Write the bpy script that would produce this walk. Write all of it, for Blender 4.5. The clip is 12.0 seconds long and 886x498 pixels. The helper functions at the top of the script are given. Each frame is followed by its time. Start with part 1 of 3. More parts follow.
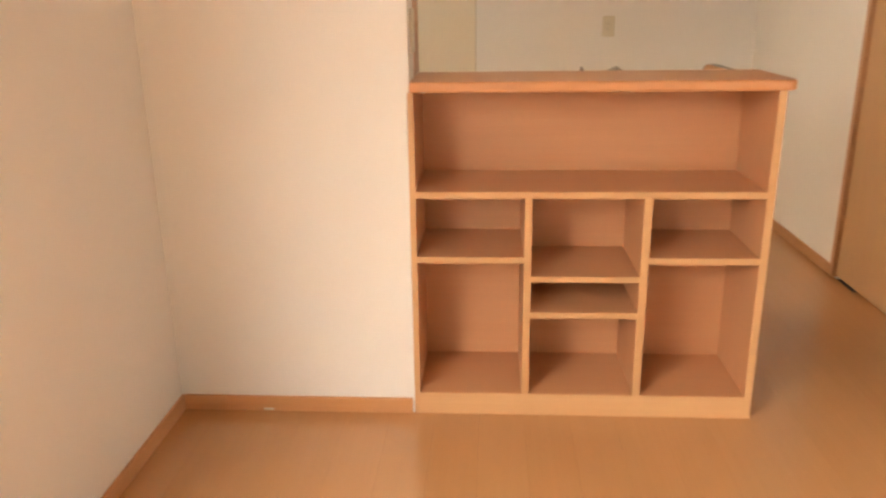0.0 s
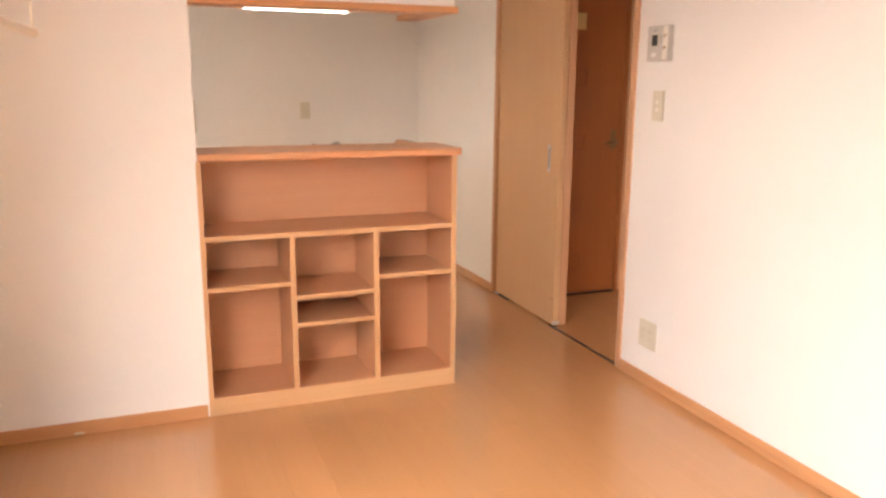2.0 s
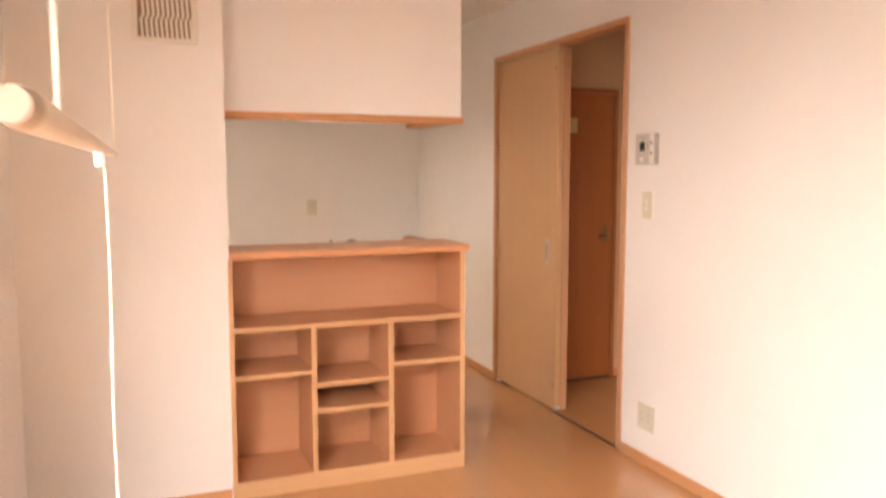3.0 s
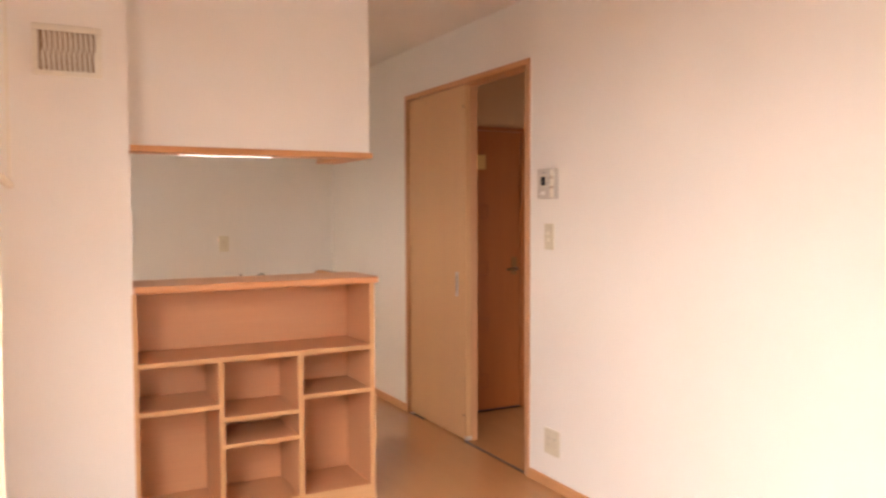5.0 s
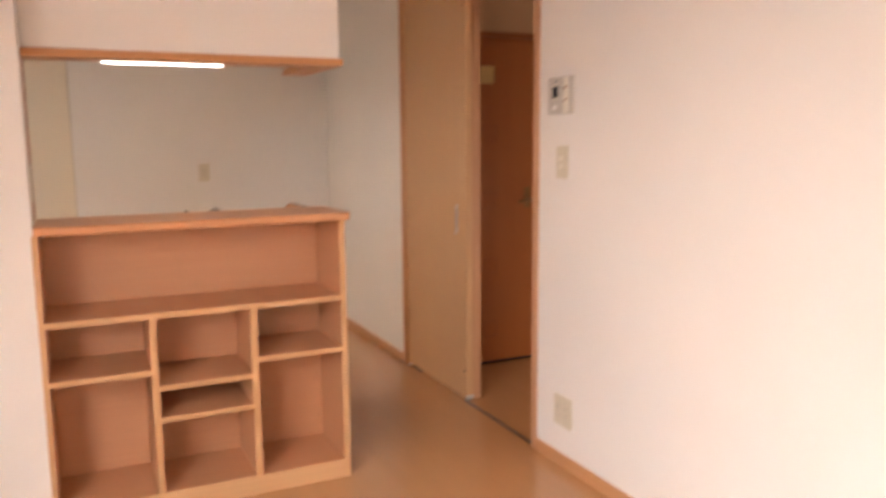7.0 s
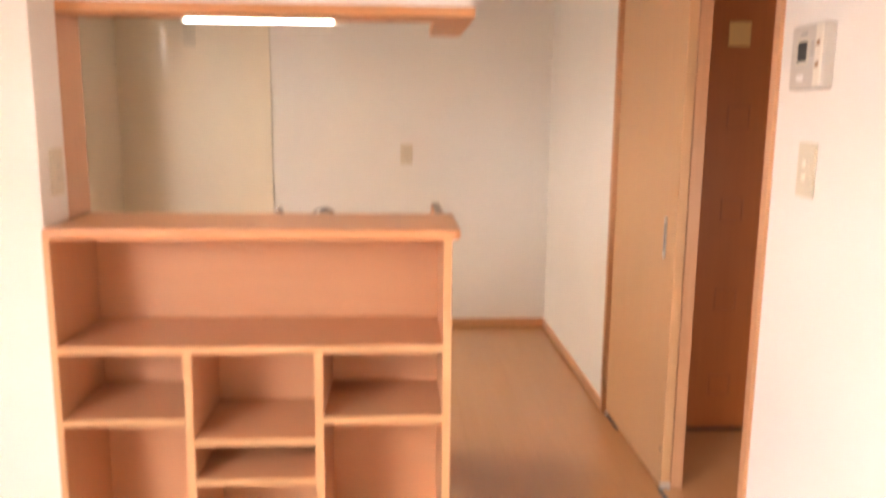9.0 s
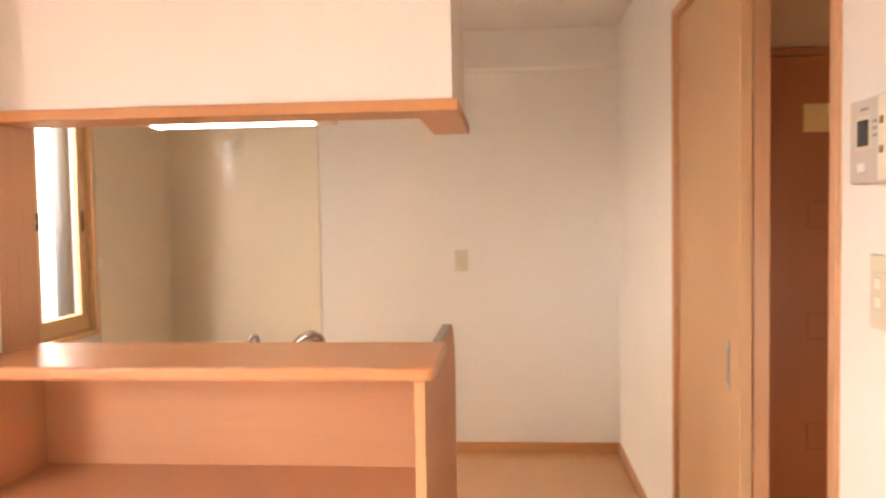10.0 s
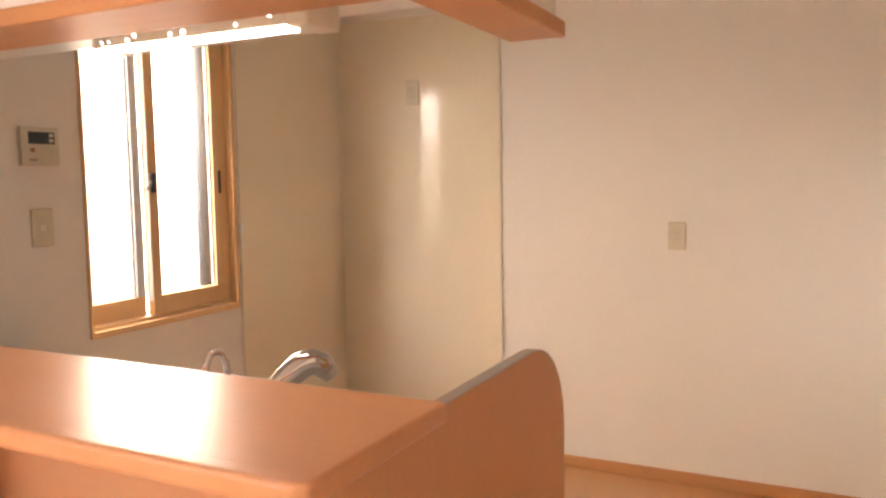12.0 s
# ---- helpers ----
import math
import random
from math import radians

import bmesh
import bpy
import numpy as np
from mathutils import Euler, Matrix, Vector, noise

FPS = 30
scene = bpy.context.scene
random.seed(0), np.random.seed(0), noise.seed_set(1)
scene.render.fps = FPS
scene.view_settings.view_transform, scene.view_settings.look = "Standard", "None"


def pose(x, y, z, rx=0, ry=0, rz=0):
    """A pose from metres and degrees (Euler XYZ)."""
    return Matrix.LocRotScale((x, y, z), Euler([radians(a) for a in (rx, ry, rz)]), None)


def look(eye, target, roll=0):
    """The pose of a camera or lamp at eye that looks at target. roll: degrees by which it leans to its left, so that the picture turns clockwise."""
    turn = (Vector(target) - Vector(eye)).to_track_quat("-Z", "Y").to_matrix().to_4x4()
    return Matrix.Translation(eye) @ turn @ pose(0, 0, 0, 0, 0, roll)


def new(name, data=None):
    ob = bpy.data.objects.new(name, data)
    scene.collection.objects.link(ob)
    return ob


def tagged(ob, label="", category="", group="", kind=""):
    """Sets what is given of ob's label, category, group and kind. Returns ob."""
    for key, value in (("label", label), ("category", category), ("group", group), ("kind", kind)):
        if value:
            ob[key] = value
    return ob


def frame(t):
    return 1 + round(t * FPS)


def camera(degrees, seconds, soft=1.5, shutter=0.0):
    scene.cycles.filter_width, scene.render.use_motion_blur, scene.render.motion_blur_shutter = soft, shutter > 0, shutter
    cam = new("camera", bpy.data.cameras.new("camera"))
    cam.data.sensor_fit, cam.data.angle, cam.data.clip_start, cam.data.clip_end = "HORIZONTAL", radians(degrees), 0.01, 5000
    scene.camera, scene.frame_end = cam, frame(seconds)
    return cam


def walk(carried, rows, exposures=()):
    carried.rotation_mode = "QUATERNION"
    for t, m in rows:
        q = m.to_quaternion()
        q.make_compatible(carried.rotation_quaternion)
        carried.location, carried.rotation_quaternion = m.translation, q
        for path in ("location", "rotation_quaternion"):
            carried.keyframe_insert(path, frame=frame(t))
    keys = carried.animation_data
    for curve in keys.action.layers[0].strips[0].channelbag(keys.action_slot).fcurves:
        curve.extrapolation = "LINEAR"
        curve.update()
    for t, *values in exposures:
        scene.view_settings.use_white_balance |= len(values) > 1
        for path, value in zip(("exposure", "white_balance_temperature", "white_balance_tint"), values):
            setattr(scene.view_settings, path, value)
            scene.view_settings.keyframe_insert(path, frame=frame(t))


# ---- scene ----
cam = camera(59.4, 12.0, 2.5, 0.5)
PATH = [
    (0, (0.223, -2.139, 1.221), (0.103, -0.238, 0.612), -0.8),
    (0.5, (0.177, -2.336, 1.241), (0.182, -0.44, 0.604), -2.2),
    (1, (0.131, -2.553, 1.245), (0.271, -0.656, 0.626), -0.0),
    (1.5, (-0.034, -2.735, 1.255), (0.3, -0.843, 0.7), 1.5),
    (2, (-0.169, -2.935, 1.273), (0.529, -1.109, 0.852), 0.4),
    (2.5, (-0.257, -3.087, 1.287), (0.468, -1.259, 0.923), -0.3),
    (3, (-0.342, -3.132, 1.326), (0.395, -1.283, 1.13), -0.0),
    (3.1, (-0.357, -3.128, 1.331), (0.382, -1.275, 1.185), -0.0),
    (3.2, (-0.372, -3.129, 1.336), (0.363, -1.272, 1.241), -0.5),
    (4.8, (-0.359, -3.202, 1.306), (0.514, -1.406, 1.201), -0.7),
    (5, (-0.326, -3.223, 1.302), (0.6, -1.453, 1.205), -0.2),
    (5.5, (-0.241, -3.215, 1.303), (0.775, -1.499, 1.156), -0.1),
    (6, (-0.156, -3.103, 1.282), (0.886, -1.408, 1.081), 0.2),
    (6.5, (-0.065, -2.92, 1.278), (0.983, -1.225, 1.109), 0.8),
    (7, (0.129, -2.707, 1.274), (0.975, -0.917, 0.993), -0.5),
    (7.2, (0.191, -2.619, 1.265), (0.908, -0.788, 0.904), -0.5),
    (8.8, (0.794, -1.992, 1.279), (0.931, -0.05, 0.821), 1.6),
    (9, (0.873, -1.946, 1.296), (0.989, 0.021, 0.956), 0.6),
    (9.5, (1.019, -1.757, 1.319), (1.006, 0.239, 1.188), -0.5),
    (10, (1.184, -1.558, 1.32), (1.017, 0.433, 1.231), -0.9),
    (10.5, (1.345, -1.368, 1.319), (0.837, 0.56, 1.165), -0.8),
    (11, (1.388, -1.105, 1.314), (0.734, 0.779, 1.16), -1.3),
    (11.5, (1.412, -0.857, 1.312), (0.673, 0.994, 1.149), -1.2),
    (12, (1.484, -0.616, 1.31), (0.601, 1.169, 1.133), -0.8),
]
EXPOSURES = [
    (0.0, 0.27, 7050, 14),
    (0.5, 0.50, 6900, 15),
    (1.0, 0.64, 6550, 15),
    (1.5, 0.60, 6550, 17),
    (2.0, 0.48, 6400, 20),
    (3.2, 0.47, 6550, 21),
    (5.0, 0.24, 6600, 22),
    (6.5, 0.02, 6400, 22),
    (7.2, 0.22, 6350, 22),
    (9.0, 0.86, 6300, 20),
    (9.5, 0.89, 6450, 19),
    (10.5, 0.84, 6700, 20),
    (12.0, 0.79, 6600, 20),
]
walk(cam, [(t, look(eye, target, roll)) for t, eye, target, roll in PATH], EXPOSURES)

# ---- plan, in metres: x = 0 and y = 0 at the shelf's front left corner ----
XL, XR, YB, YS, CEIL = -0.744, 1.787, 2.735, -4.40, 2.32
HALL_X0, HALL_X1, HALL_Y0, HALL_Y1 = 1.871, 2.75, -0.90, 1.095
LW = (-3.55, -1.32, 0.03, 1.9)      # living-room window: y0, y1, z0, z1
KW = (1.181, 1.926, 0.786, 1.930)   # kitchen window

# ---- world and light ----
world = bpy.data.worlds.new("sky")
scene.world = world
world.use_nodes = True
wn = world.node_tree.nodes
sky = wn.new("ShaderNodeTexSky")
sky.sky_type = "NISHITA"
sky.sun_disc = False
sky.sun_elevation = radians(50)
sky.sun_rotation = radians(200)
world.node_tree.links.new(sky.outputs["Color"], wn["Background"].inputs["Color"])
wn["Background"].inputs["Strength"].default_value = 0.06

sun = new("sun", bpy.data.lights.new("sun", "SUN"))
sun.data.energy, sun.data.angle, sun.data.color = 0.8, radians(12), (1.0, 0.96, 0.9)
sun.matrix_world = look((6, -8, 12), (0, 0, 0))


def window_light(name, x, z, y0, y1, height, aim, watts, color):
    """Sky light that comes down into a window from outside and above."""
    lamp = new(name, bpy.data.lights.new(name, "AREA"))
    lamp.data.shape, lamp.data.size, lamp.data.size_y = "RECTANGLE", y1 - y0, height
    lamp.data.energy, lamp.data.color = watts, color
    lamp.matrix_world = look((x, (y0 + y1) / 2, z), aim)
    return lamp


window_light("window_light", XL - 0.75, 2.38, -7.4, 0.30, 1.7, (XL + 0.75, -3.55, 1.25), 860, (1.0, 0.96, 0.865))
window_light("kitchen_window_light", XL - 0.70, 2.36, 0.62, 2.85, 1.2, (XL + 0.7, 1.735, 1.25), 150, (1.0, 0.82, 0.58))

# Added warm fill for the hallway, no known source; enters by a made-up opening.
hall_light = new("hall_fill_light", bpy.data.lights.new("hall_fill_light", "AREA"))
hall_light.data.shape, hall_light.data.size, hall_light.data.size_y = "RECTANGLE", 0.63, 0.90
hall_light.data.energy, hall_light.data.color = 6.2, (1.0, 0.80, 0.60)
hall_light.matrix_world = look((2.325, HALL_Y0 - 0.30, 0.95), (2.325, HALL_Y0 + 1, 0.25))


# ---- materials ----
def nodes_of(name):
    m = bpy.data.materials.new(name)
    m.use_nodes = True
    return m, m.node_tree.nodes, m.node_tree.links, m.node_tree.nodes["Principled BSDF"]


def ramp(n, stops):
    r = n.new("ShaderNodeValToRGB")
    while len(r.color_ramp.elements) < len(stops):
        r.color_ramp.elements.new(0.5)
    for e, (p, c) in zip(r.color_ramp.elements, stops):
        e.position, e.color = p, (*c, 1)
    return r


def wood(name, light, dark, along="Z", grain=1.0, rough=0.35, coat=0.3, piece=0.10, bump=0.06):
    """Wood or wood-print laminate with its grain along one axis."""
    m, n, l, b = nodes_of(name)
    tc, info = n.new("ShaderNodeTexCoord"), n.new("ShaderNodeObjectInfo")
    off = n.new("ShaderNodeVectorMath")
    off.operation = "MULTIPLY_ADD"
    off.inputs[1].default_value = (7.3, 5.1, 9.7)
    l.new(info.outputs["Random"], off.inputs[0])
    l.new(tc.outputs["Object"], off.inputs[2])
    broad = n.new("ShaderNodeMapping")
    fine = n.new("ShaderNodeMapping")
    k = "XYZ".index(along)
    sb, sf = [14 * grain] * 3, [130 * grain] * 3
    sb[k], sf[k] = 0.9 * grain, 2.6 * grain
    broad.inputs["Scale"].default_value, fine.inputs["Scale"].default_value = sb, sf
    t1, t2 = n.new("ShaderNodeTexNoise"), n.new("ShaderNodeTexNoise")
    t1.inputs["Scale"].default_value, t1.inputs["Detail"].default_value, t1.inputs["Distortion"].default_value = 1.0, 4, 0.6
    t2.inputs["Scale"].default_value, t2.inputs["Detail"].default_value = 1.0, 3
    for mp, t in ((broad, t1), (fine, t2)):
        l.new(off.outputs[0], mp.inputs["Vector"])
        l.new(mp.outputs[0], t.inputs["Vector"])
    mix = n.new("ShaderNodeMix")
    mix.data_type = "FLOAT"
    mix.inputs["Factor"].default_value = 0.45
    l.new(t1.outputs[0], mix.inputs["A"])
    l.new(t2.outputs[0], mix.inputs["B"])
    r = ramp(n, [(0.3, dark), (0.7, light)])
    l.new(mix.outputs["Result"], r.inputs[0])
    hsv = n.new("ShaderNodeHueSaturation")
    rng = n.new("ShaderNodeMapRange")
    rng.inputs["To Min"].default_value, rng.inputs["To Max"].default_value = 1 - piece, 1 + piece
    l.new(info.outputs["Random"], rng.inputs["Value"])
    l.new(rng.outputs[0], hsv.inputs["Value"])
    l.new(r.outputs["Color"], hsv.inputs["Color"])
    l.new(hsv.outputs["Color"], b.inputs["Base Color"])
    rr = n.new("ShaderNodeMapRange")
    rr.inputs["To Min"].default_value, rr.inputs["To Max"].default_value = rough * 0.8, rough * 1.25
    l.new(t1.outputs[0], rr.inputs["Value"])
    l.new(rr.outputs[0], b.inputs["Roughness"])
    b.inputs["Coat Weight"].default_value, b.inputs["Coat Roughness"].default_value = coat, rough * 0.5
    bp = n.new("ShaderNodeBump")
    bp.inputs["Strength"].default_value, bp.inputs["Distance"].default_value = bump, 0.002
    l.new(t2.outputs[0], bp.inputs["Height"])
    l.new(bp.outputs[0], b.inputs["Normal"])
    return m


def wallpaper(name, color, weave=900, strength=0.25):
    """White vinyl wallpaper: a fine woven relief and faint uneven tone."""
    m, n, l, b = nodes_of(name)
    tc = n.new("ShaderNodeTexCoord")
    t1, t2, t3 = (n.new("ShaderNodeTexNoise") for _ in range(3))
    t1.inputs["Scale"].default_value, t1.inputs["Detail"].default_value = 1.4, 3
    t2.inputs["Scale"].default_value, t2.inputs["Detail"].default_value = weave / 4, 3
    t3.inputs["Scale"].default_value, t3.inputs["Detail"].default_value = 60, 4
    for t in (t1, t2, t3):
        l.new(tc.outputs["Object"], t.inputs["Vector"])
    r = ramp(n, [(0.3, tuple(c * 0.955 for c in color)), (0.7, color)])
    l.new(t1.outputs[0], r.inputs[0])
    l.new(r.outputs["Color"], b.inputs["Base Color"])
    add = n.new("ShaderNodeMath")
    l.new(t2.outputs[0], add.inputs[0])
    l.new(t3.outputs[0], add.inputs[1])
    bp = n.new("ShaderNodeBump")
    bp.inputs["Strength"].default_value, bp.inputs["Distance"].default_value = strength, 0.0015
    l.new(add.outputs[0], bp.inputs["Height"])
    l.new(bp.outputs[0], b.inputs["Normal"])
    b.inputs["Roughness"].default_value = 0.75
    b.inputs["Specular IOR Level"].default_value = 0.3
    return m


def plain(name, color, rough=0.4, metal=0.0, vary=0.06, scale=18, coat=0.0):
    """A painted, moulded or metal surface with faint dirt and uneven gloss."""
    m, n, l, b = nodes_of(name)
    tc, t = n.new("ShaderNodeTexCoord"), n.new("ShaderNodeTexNoise")
    t.inputs["Scale"].default_value, t.inputs["Detail"].default_value = scale, 5
    l.new(tc.outputs["Object"], t.inputs["Vector"])
    r = ramp(n, [(0.3, tuple(c * (1 - vary) for c in color)), (0.65, color)])
    l.new(t.outputs[0], r.inputs[0])
    l.new(r.outputs["Color"], b.inputs["Base Color"])
    rr = n.new("ShaderNodeMapRange")
    rr.inputs["To Min"].default_value, rr.inputs["To Max"].default_value = rough * 0.8, rough * 1.2
    l.new(t.outputs[0], rr.inputs["Value"])
    l.new(rr.outputs[0], b.inputs["Roughness"])
    b.inputs["Metallic"].default_value, b.inputs["Coat Weight"].default_value = metal, coat
    return m


def glowing(name, color, strength):
    m, n, l, b = nodes_of(name)
    b.inputs["Base Color"].default_value = (*color, 1)
    b.inputs["Emission Color"].default_value = (*color, 1)
    b.inputs["Emission Strength"].default_value = strength
    return m


def sky_haze(name, color, low, high):
    """Bright hazy sky that fades towards the horizon."""
    m, n, l, b = nodes_of(name)
    tc, sep, rng = n.new("ShaderNodeTexCoord"), n.new("ShaderNodeSeparateXYZ"), n.new("ShaderNodeMapRange")
    rng.interpolation_type = "SMOOTHSTEP"
    rng.inputs["From Min"].default_value, rng.inputs["From Max"].default_value = 1.5, 2.8
    rng.inputs["To Min"].default_value, rng.inputs["To Max"].default_value = low, high
    l.new(tc.outputs["Object"], sep.inputs[0])
    l.new(sep.outputs["Z"], rng.inputs["Value"])
    l.new(rng.outputs[0], b.inputs["Emission Strength"])
    b.inputs["Base Color"].default_value = (*color, 1)
    b.inputs["Emission Color"].default_value = (*color, 1)
    return m


def clear_glass(name):
    m, n, l, b = nodes_of(name)
    b.inputs["Transmission Weight"].default_value = 1.0
    b.inputs["Roughness"].default_value = 0.02
    b.inputs["IOR"].default_value = 1.45
    return m


M_WALL = wallpaper("wallpaper_white", (0.80, 0.775, 0.73))
# White wallpaper with the hallway's dim orange light put into its colour.
M_HALLWALL = wallpaper("hallway_wallpaper_warm_shade", (0.66, 0.40, 0.22))
M_CEIL = wallpaper("ceiling_paper", (0.78, 0.755, 0.71), 500, 0.35)
M_FLOOR = wood("floor_wood", (0.500, 0.258, 0.112), (0.472, 0.240, 0.101), "Y", 0.8, 0.20, 0.5, 0.012, 0.02)
M_TRIM = wood("trim_wood", (0.60, 0.31, 0.14), (0.50, 0.24, 0.10), "Y", 1.0, 0.4, 0.2, 0.03)
M_TRIMX = wood("trim_wood_across", (0.60, 0.31, 0.14), (0.50, 0.24, 0.10), "X", 1.0, 0.4, 0.2, 0.03)
M_TRIMX.node_tree.nodes["Principled BSDF"].inputs["Specular IOR Level"].default_value = 0.2
M_TRIMX.node_tree.nodes["Principled BSDF"].inputs["Coat Weight"].default_value = 0.0
M_FRAME = wood("door_frame_wood", (0.58, 0.32, 0.17), (0.49, 0.25, 0.12), "Z", 1.0, 0.4, 0.2, 0.03)
M_LEAF = wood("door_leaf_wood", (0.545, 0.33, 0.165), (0.505, 0.295, 0.142), "Z", 0.9, 0.45, 0.1, 0.03)
M_DARKDOOR = wood("dark_door_wood", (0.42, 0.132, 0.031), (0.375, 0.114, 0.026), "Z", 1.0, 0.4, 0.2, 0.03)
M_MOULD = wood("dark_moulding_wood", (0.37, 0.113, 0.026), (0.31, 0.09, 0.02), "Z", 1.0, 0.4, 0.2, 0.03)
M_SHELF = wood("shelf_laminate", (0.580, 0.297, 0.148), (0.538, 0.265, 0.126), "X", 0.8, 0.42, 0.1, 0.03)
M_SIDE = wood("shelf_side_laminate", (0.580, 0.297, 0.148), (0.538, 0.265, 0.126), "Z", 0.8, 0.48, 0.0, 0.03)
M_SIDE.node_tree.nodes["Principled BSDF"].inputs["Specular IOR Level"].default_value = 0.3
M_EDGE = wood("shelf_edge_band", (0.595, 0.350, 0.170), (0.54, 0.304, 0.138), "X", 1.0, 0.45, 0.1, 0.03)
M_EDGEZ = wood("shelf_edge_band_upright", (0.595, 0.350, 0.170), (0.54, 0.304, 0.138), "Z", 1.0, 0.45, 0.1, 0.03)
M_COUNTER = wood("counter_wood", (0.60, 0.285, 0.130), (0.56, 0.255, 0.110), "X", 0.7, 0.31, 0.0, 0.02, 0.02)
M_COUNTER.node_tree.nodes["Principled BSDF"].inputs["Specular IOR Level"].default_value = 0.5
M_WINDOWWOOD = wood("window_frame_wood", (0.70, 0.47, 0.25), (0.62, 0.39, 0.19), "Z", 1.0, 0.45, 0.05, 0.03)
M_PANEL = plain("glossy_kitchen_panel", (0.79, 0.715, 0.57), 0.08, 0, 0.03, 3, 0.12)
M_PANEL.node_tree.nodes["Principled BSDF"].inputs["Specular IOR Level"].default_value = 0.16
M_PANEL.node_tree.nodes["Principled BSDF"].inputs["Coat Roughness"].default_value = 0.05
M_SEAM = plain("panel_seam_trim", (0.60, 0.55, 0.45), 0.3)
M_PLATE = plain("ivory_plate_plastic", (0.64, 0.59, 0.46), 0.35)
M_PLATEW = plain("pale_plate_plastic", (0.62, 0.57, 0.45), 0.35)
M_ICOM = plain("grey_beige_plastic", (0.52, 0.49, 0.44), 0.4)
M_KEY = plain("switch_key_plastic", (0.78, 0.74, 0.62), 0.3)
M_WHITE = plain("white_plastic", (0.78, 0.77, 0.74), 0.35)
M_CREAM = plain("cream_plastic", (0.74, 0.70, 0.60), 0.4)
M_POLE = plain("cream_pole_enamel", (0.64, 0.55, 0.43), 0.35)
M_CAPSHADE = plain("shaded_cap_plastic", (0.40, 0.32, 0.235), 0.5)
M_BLACK = plain("black_plastic", (0.02, 0.02, 0.022), 0.35)
M_GREY = plain("grey_plastic", (0.22, 0.22, 0.22), 0.45)
M_ALU = plain("window_aluminium", (0.07, 0.075, 0.085), 0.5, 0.2)
M_BAND = plain("edge_band_plastic", (0.36, 0.31, 0.27), 0.5)
M_POST = plain("outer_post_paint", (0.045, 0.048, 0.056), 0.6)
M_BEAD = plain("grey_bead", (0.48, 0.50, 0.53), 0.4)
M_SLOT = plain("socket_slot", (0.30, 0.27, 0.21), 0.6)
M_VENTGAP = plain("vent_recess", (0.30, 0.20, 0.12), 0.8)
M_STRAP = plain("cream_strap", (0.50, 0.44, 0.34), 0.7)
M_SCREEN = plain("dark_screen", (0.03, 0.035, 0.045), 0.12)
M_CHROME = plain("chrome", (0.58, 0.58, 0.58), 0.09, 1.0, 0.04)
M_STEEL = plain("brushed_steel", (0.55, 0.55, 0.54), 0.3, 1.0, 0.1, 60)
M_BRASS = plain("aged_bronze", (0.30, 0.16, 0.06), 0.4, 0.5, 0.15, 60)
M_RAIL = plain("dark_rail_metal", (0.06, 0.045, 0.035), 0.4, 0.7)
M_CORD = plain("cotton_cord", (0.78, 0.70, 0.52), 0.8, 0, 0.15, 120)
M_PAPER = plain("yellow_note_paper", (0.80, 0.55, 0.22), 0.8, 0, 0.04)
M_GLASS = clear_glass("window_glass")
M_DAY = sky_haze("daylight_haze", (1.0, 0.91, 0.76), 1.9, 9.0)
M_TUBE = glowing("lamp_diffuser_light", (1.0, 0.93, 0.78), 13.0)
M_HOLE = glowing("vent_hole_light", (1.0, 0.96, 0.90), 3.0)
M_DARKGAP = plain("dark_recess", (0.04, 0.035, 0.03), 0.8)


# ---- mesh helpers ----
def box(bm, x0, x1, y0, y1, z0, z1, bevel=0.0, seg=1):
    made = bmesh.ops.create_cube(bm, size=1.0)["verts"]
    for v in made:
        v.co = Vector((x0 + (v.co.x + 0.5) * (x1 - x0), y0 + (v.co.y + 0.5) * (y1 - y0), z0 + (v.co.z + 0.5) * (z1 - z0)))
    if bevel:
        edges = {e for v in made for e in v.link_edges}
        bmesh.ops.bevel(bm, geom=list(edges), offset=bevel, segments=seg, affect="EDGES", profile=0.5)
    return bm


def boxed(x0, x1, y0, y1, z0, z1, bevel=0.0, seg=1):
    return box(bmesh.new(), x0, x1, y0, y1, z0, z1, bevel, seg)


def rod(bm, a, b, r0, r1=None, sides=16):
    a, b = Vector(a), Vector(b)
    m = Matrix.Translation((a + b) / 2) @ (b - a).to_track_quat("Z", "Y").to_matrix().to_4x4()
    bmesh.ops.create_cone(bm, cap_ends=True, segments=sides, radius1=r0, radius2=r0 if r1 is None else r1, depth=(b - a).length, matrix=m)
    return bm


def tube(bm, points, radii, sides=14):
    """A bent round bar through points, capped at both ends."""
    rings = []
    pts = [Vector(p) for p in points]
    for i, p in enumerate(pts):
        d = (pts[min(i + 1, len(pts) - 1)] - pts[max(i - 1, 0)]).normalized()
        u = d.orthogonal().normalized() if not rings else (prev - d * prev.dot(d)).normalized()
        prev = u
        w = d.cross(u)
        r = radii[i] if isinstance(radii, (list, tuple)) else radii
        rings.append([bm.verts.new(p + r * (math.cos(2 * math.pi * k / sides) * u + math.sin(2 * math.pi * k / sides) * w)) for k in range(sides)])
    for a, b in zip(rings, rings[1:]):
        for k in range(sides):
            bm.faces.new((a[k], a[(k + 1) % sides], b[(k + 1) % sides], b[k]))
    bm.faces.new(rings[0][::-1])
    bm.faces.new(rings[-1])
    return bm


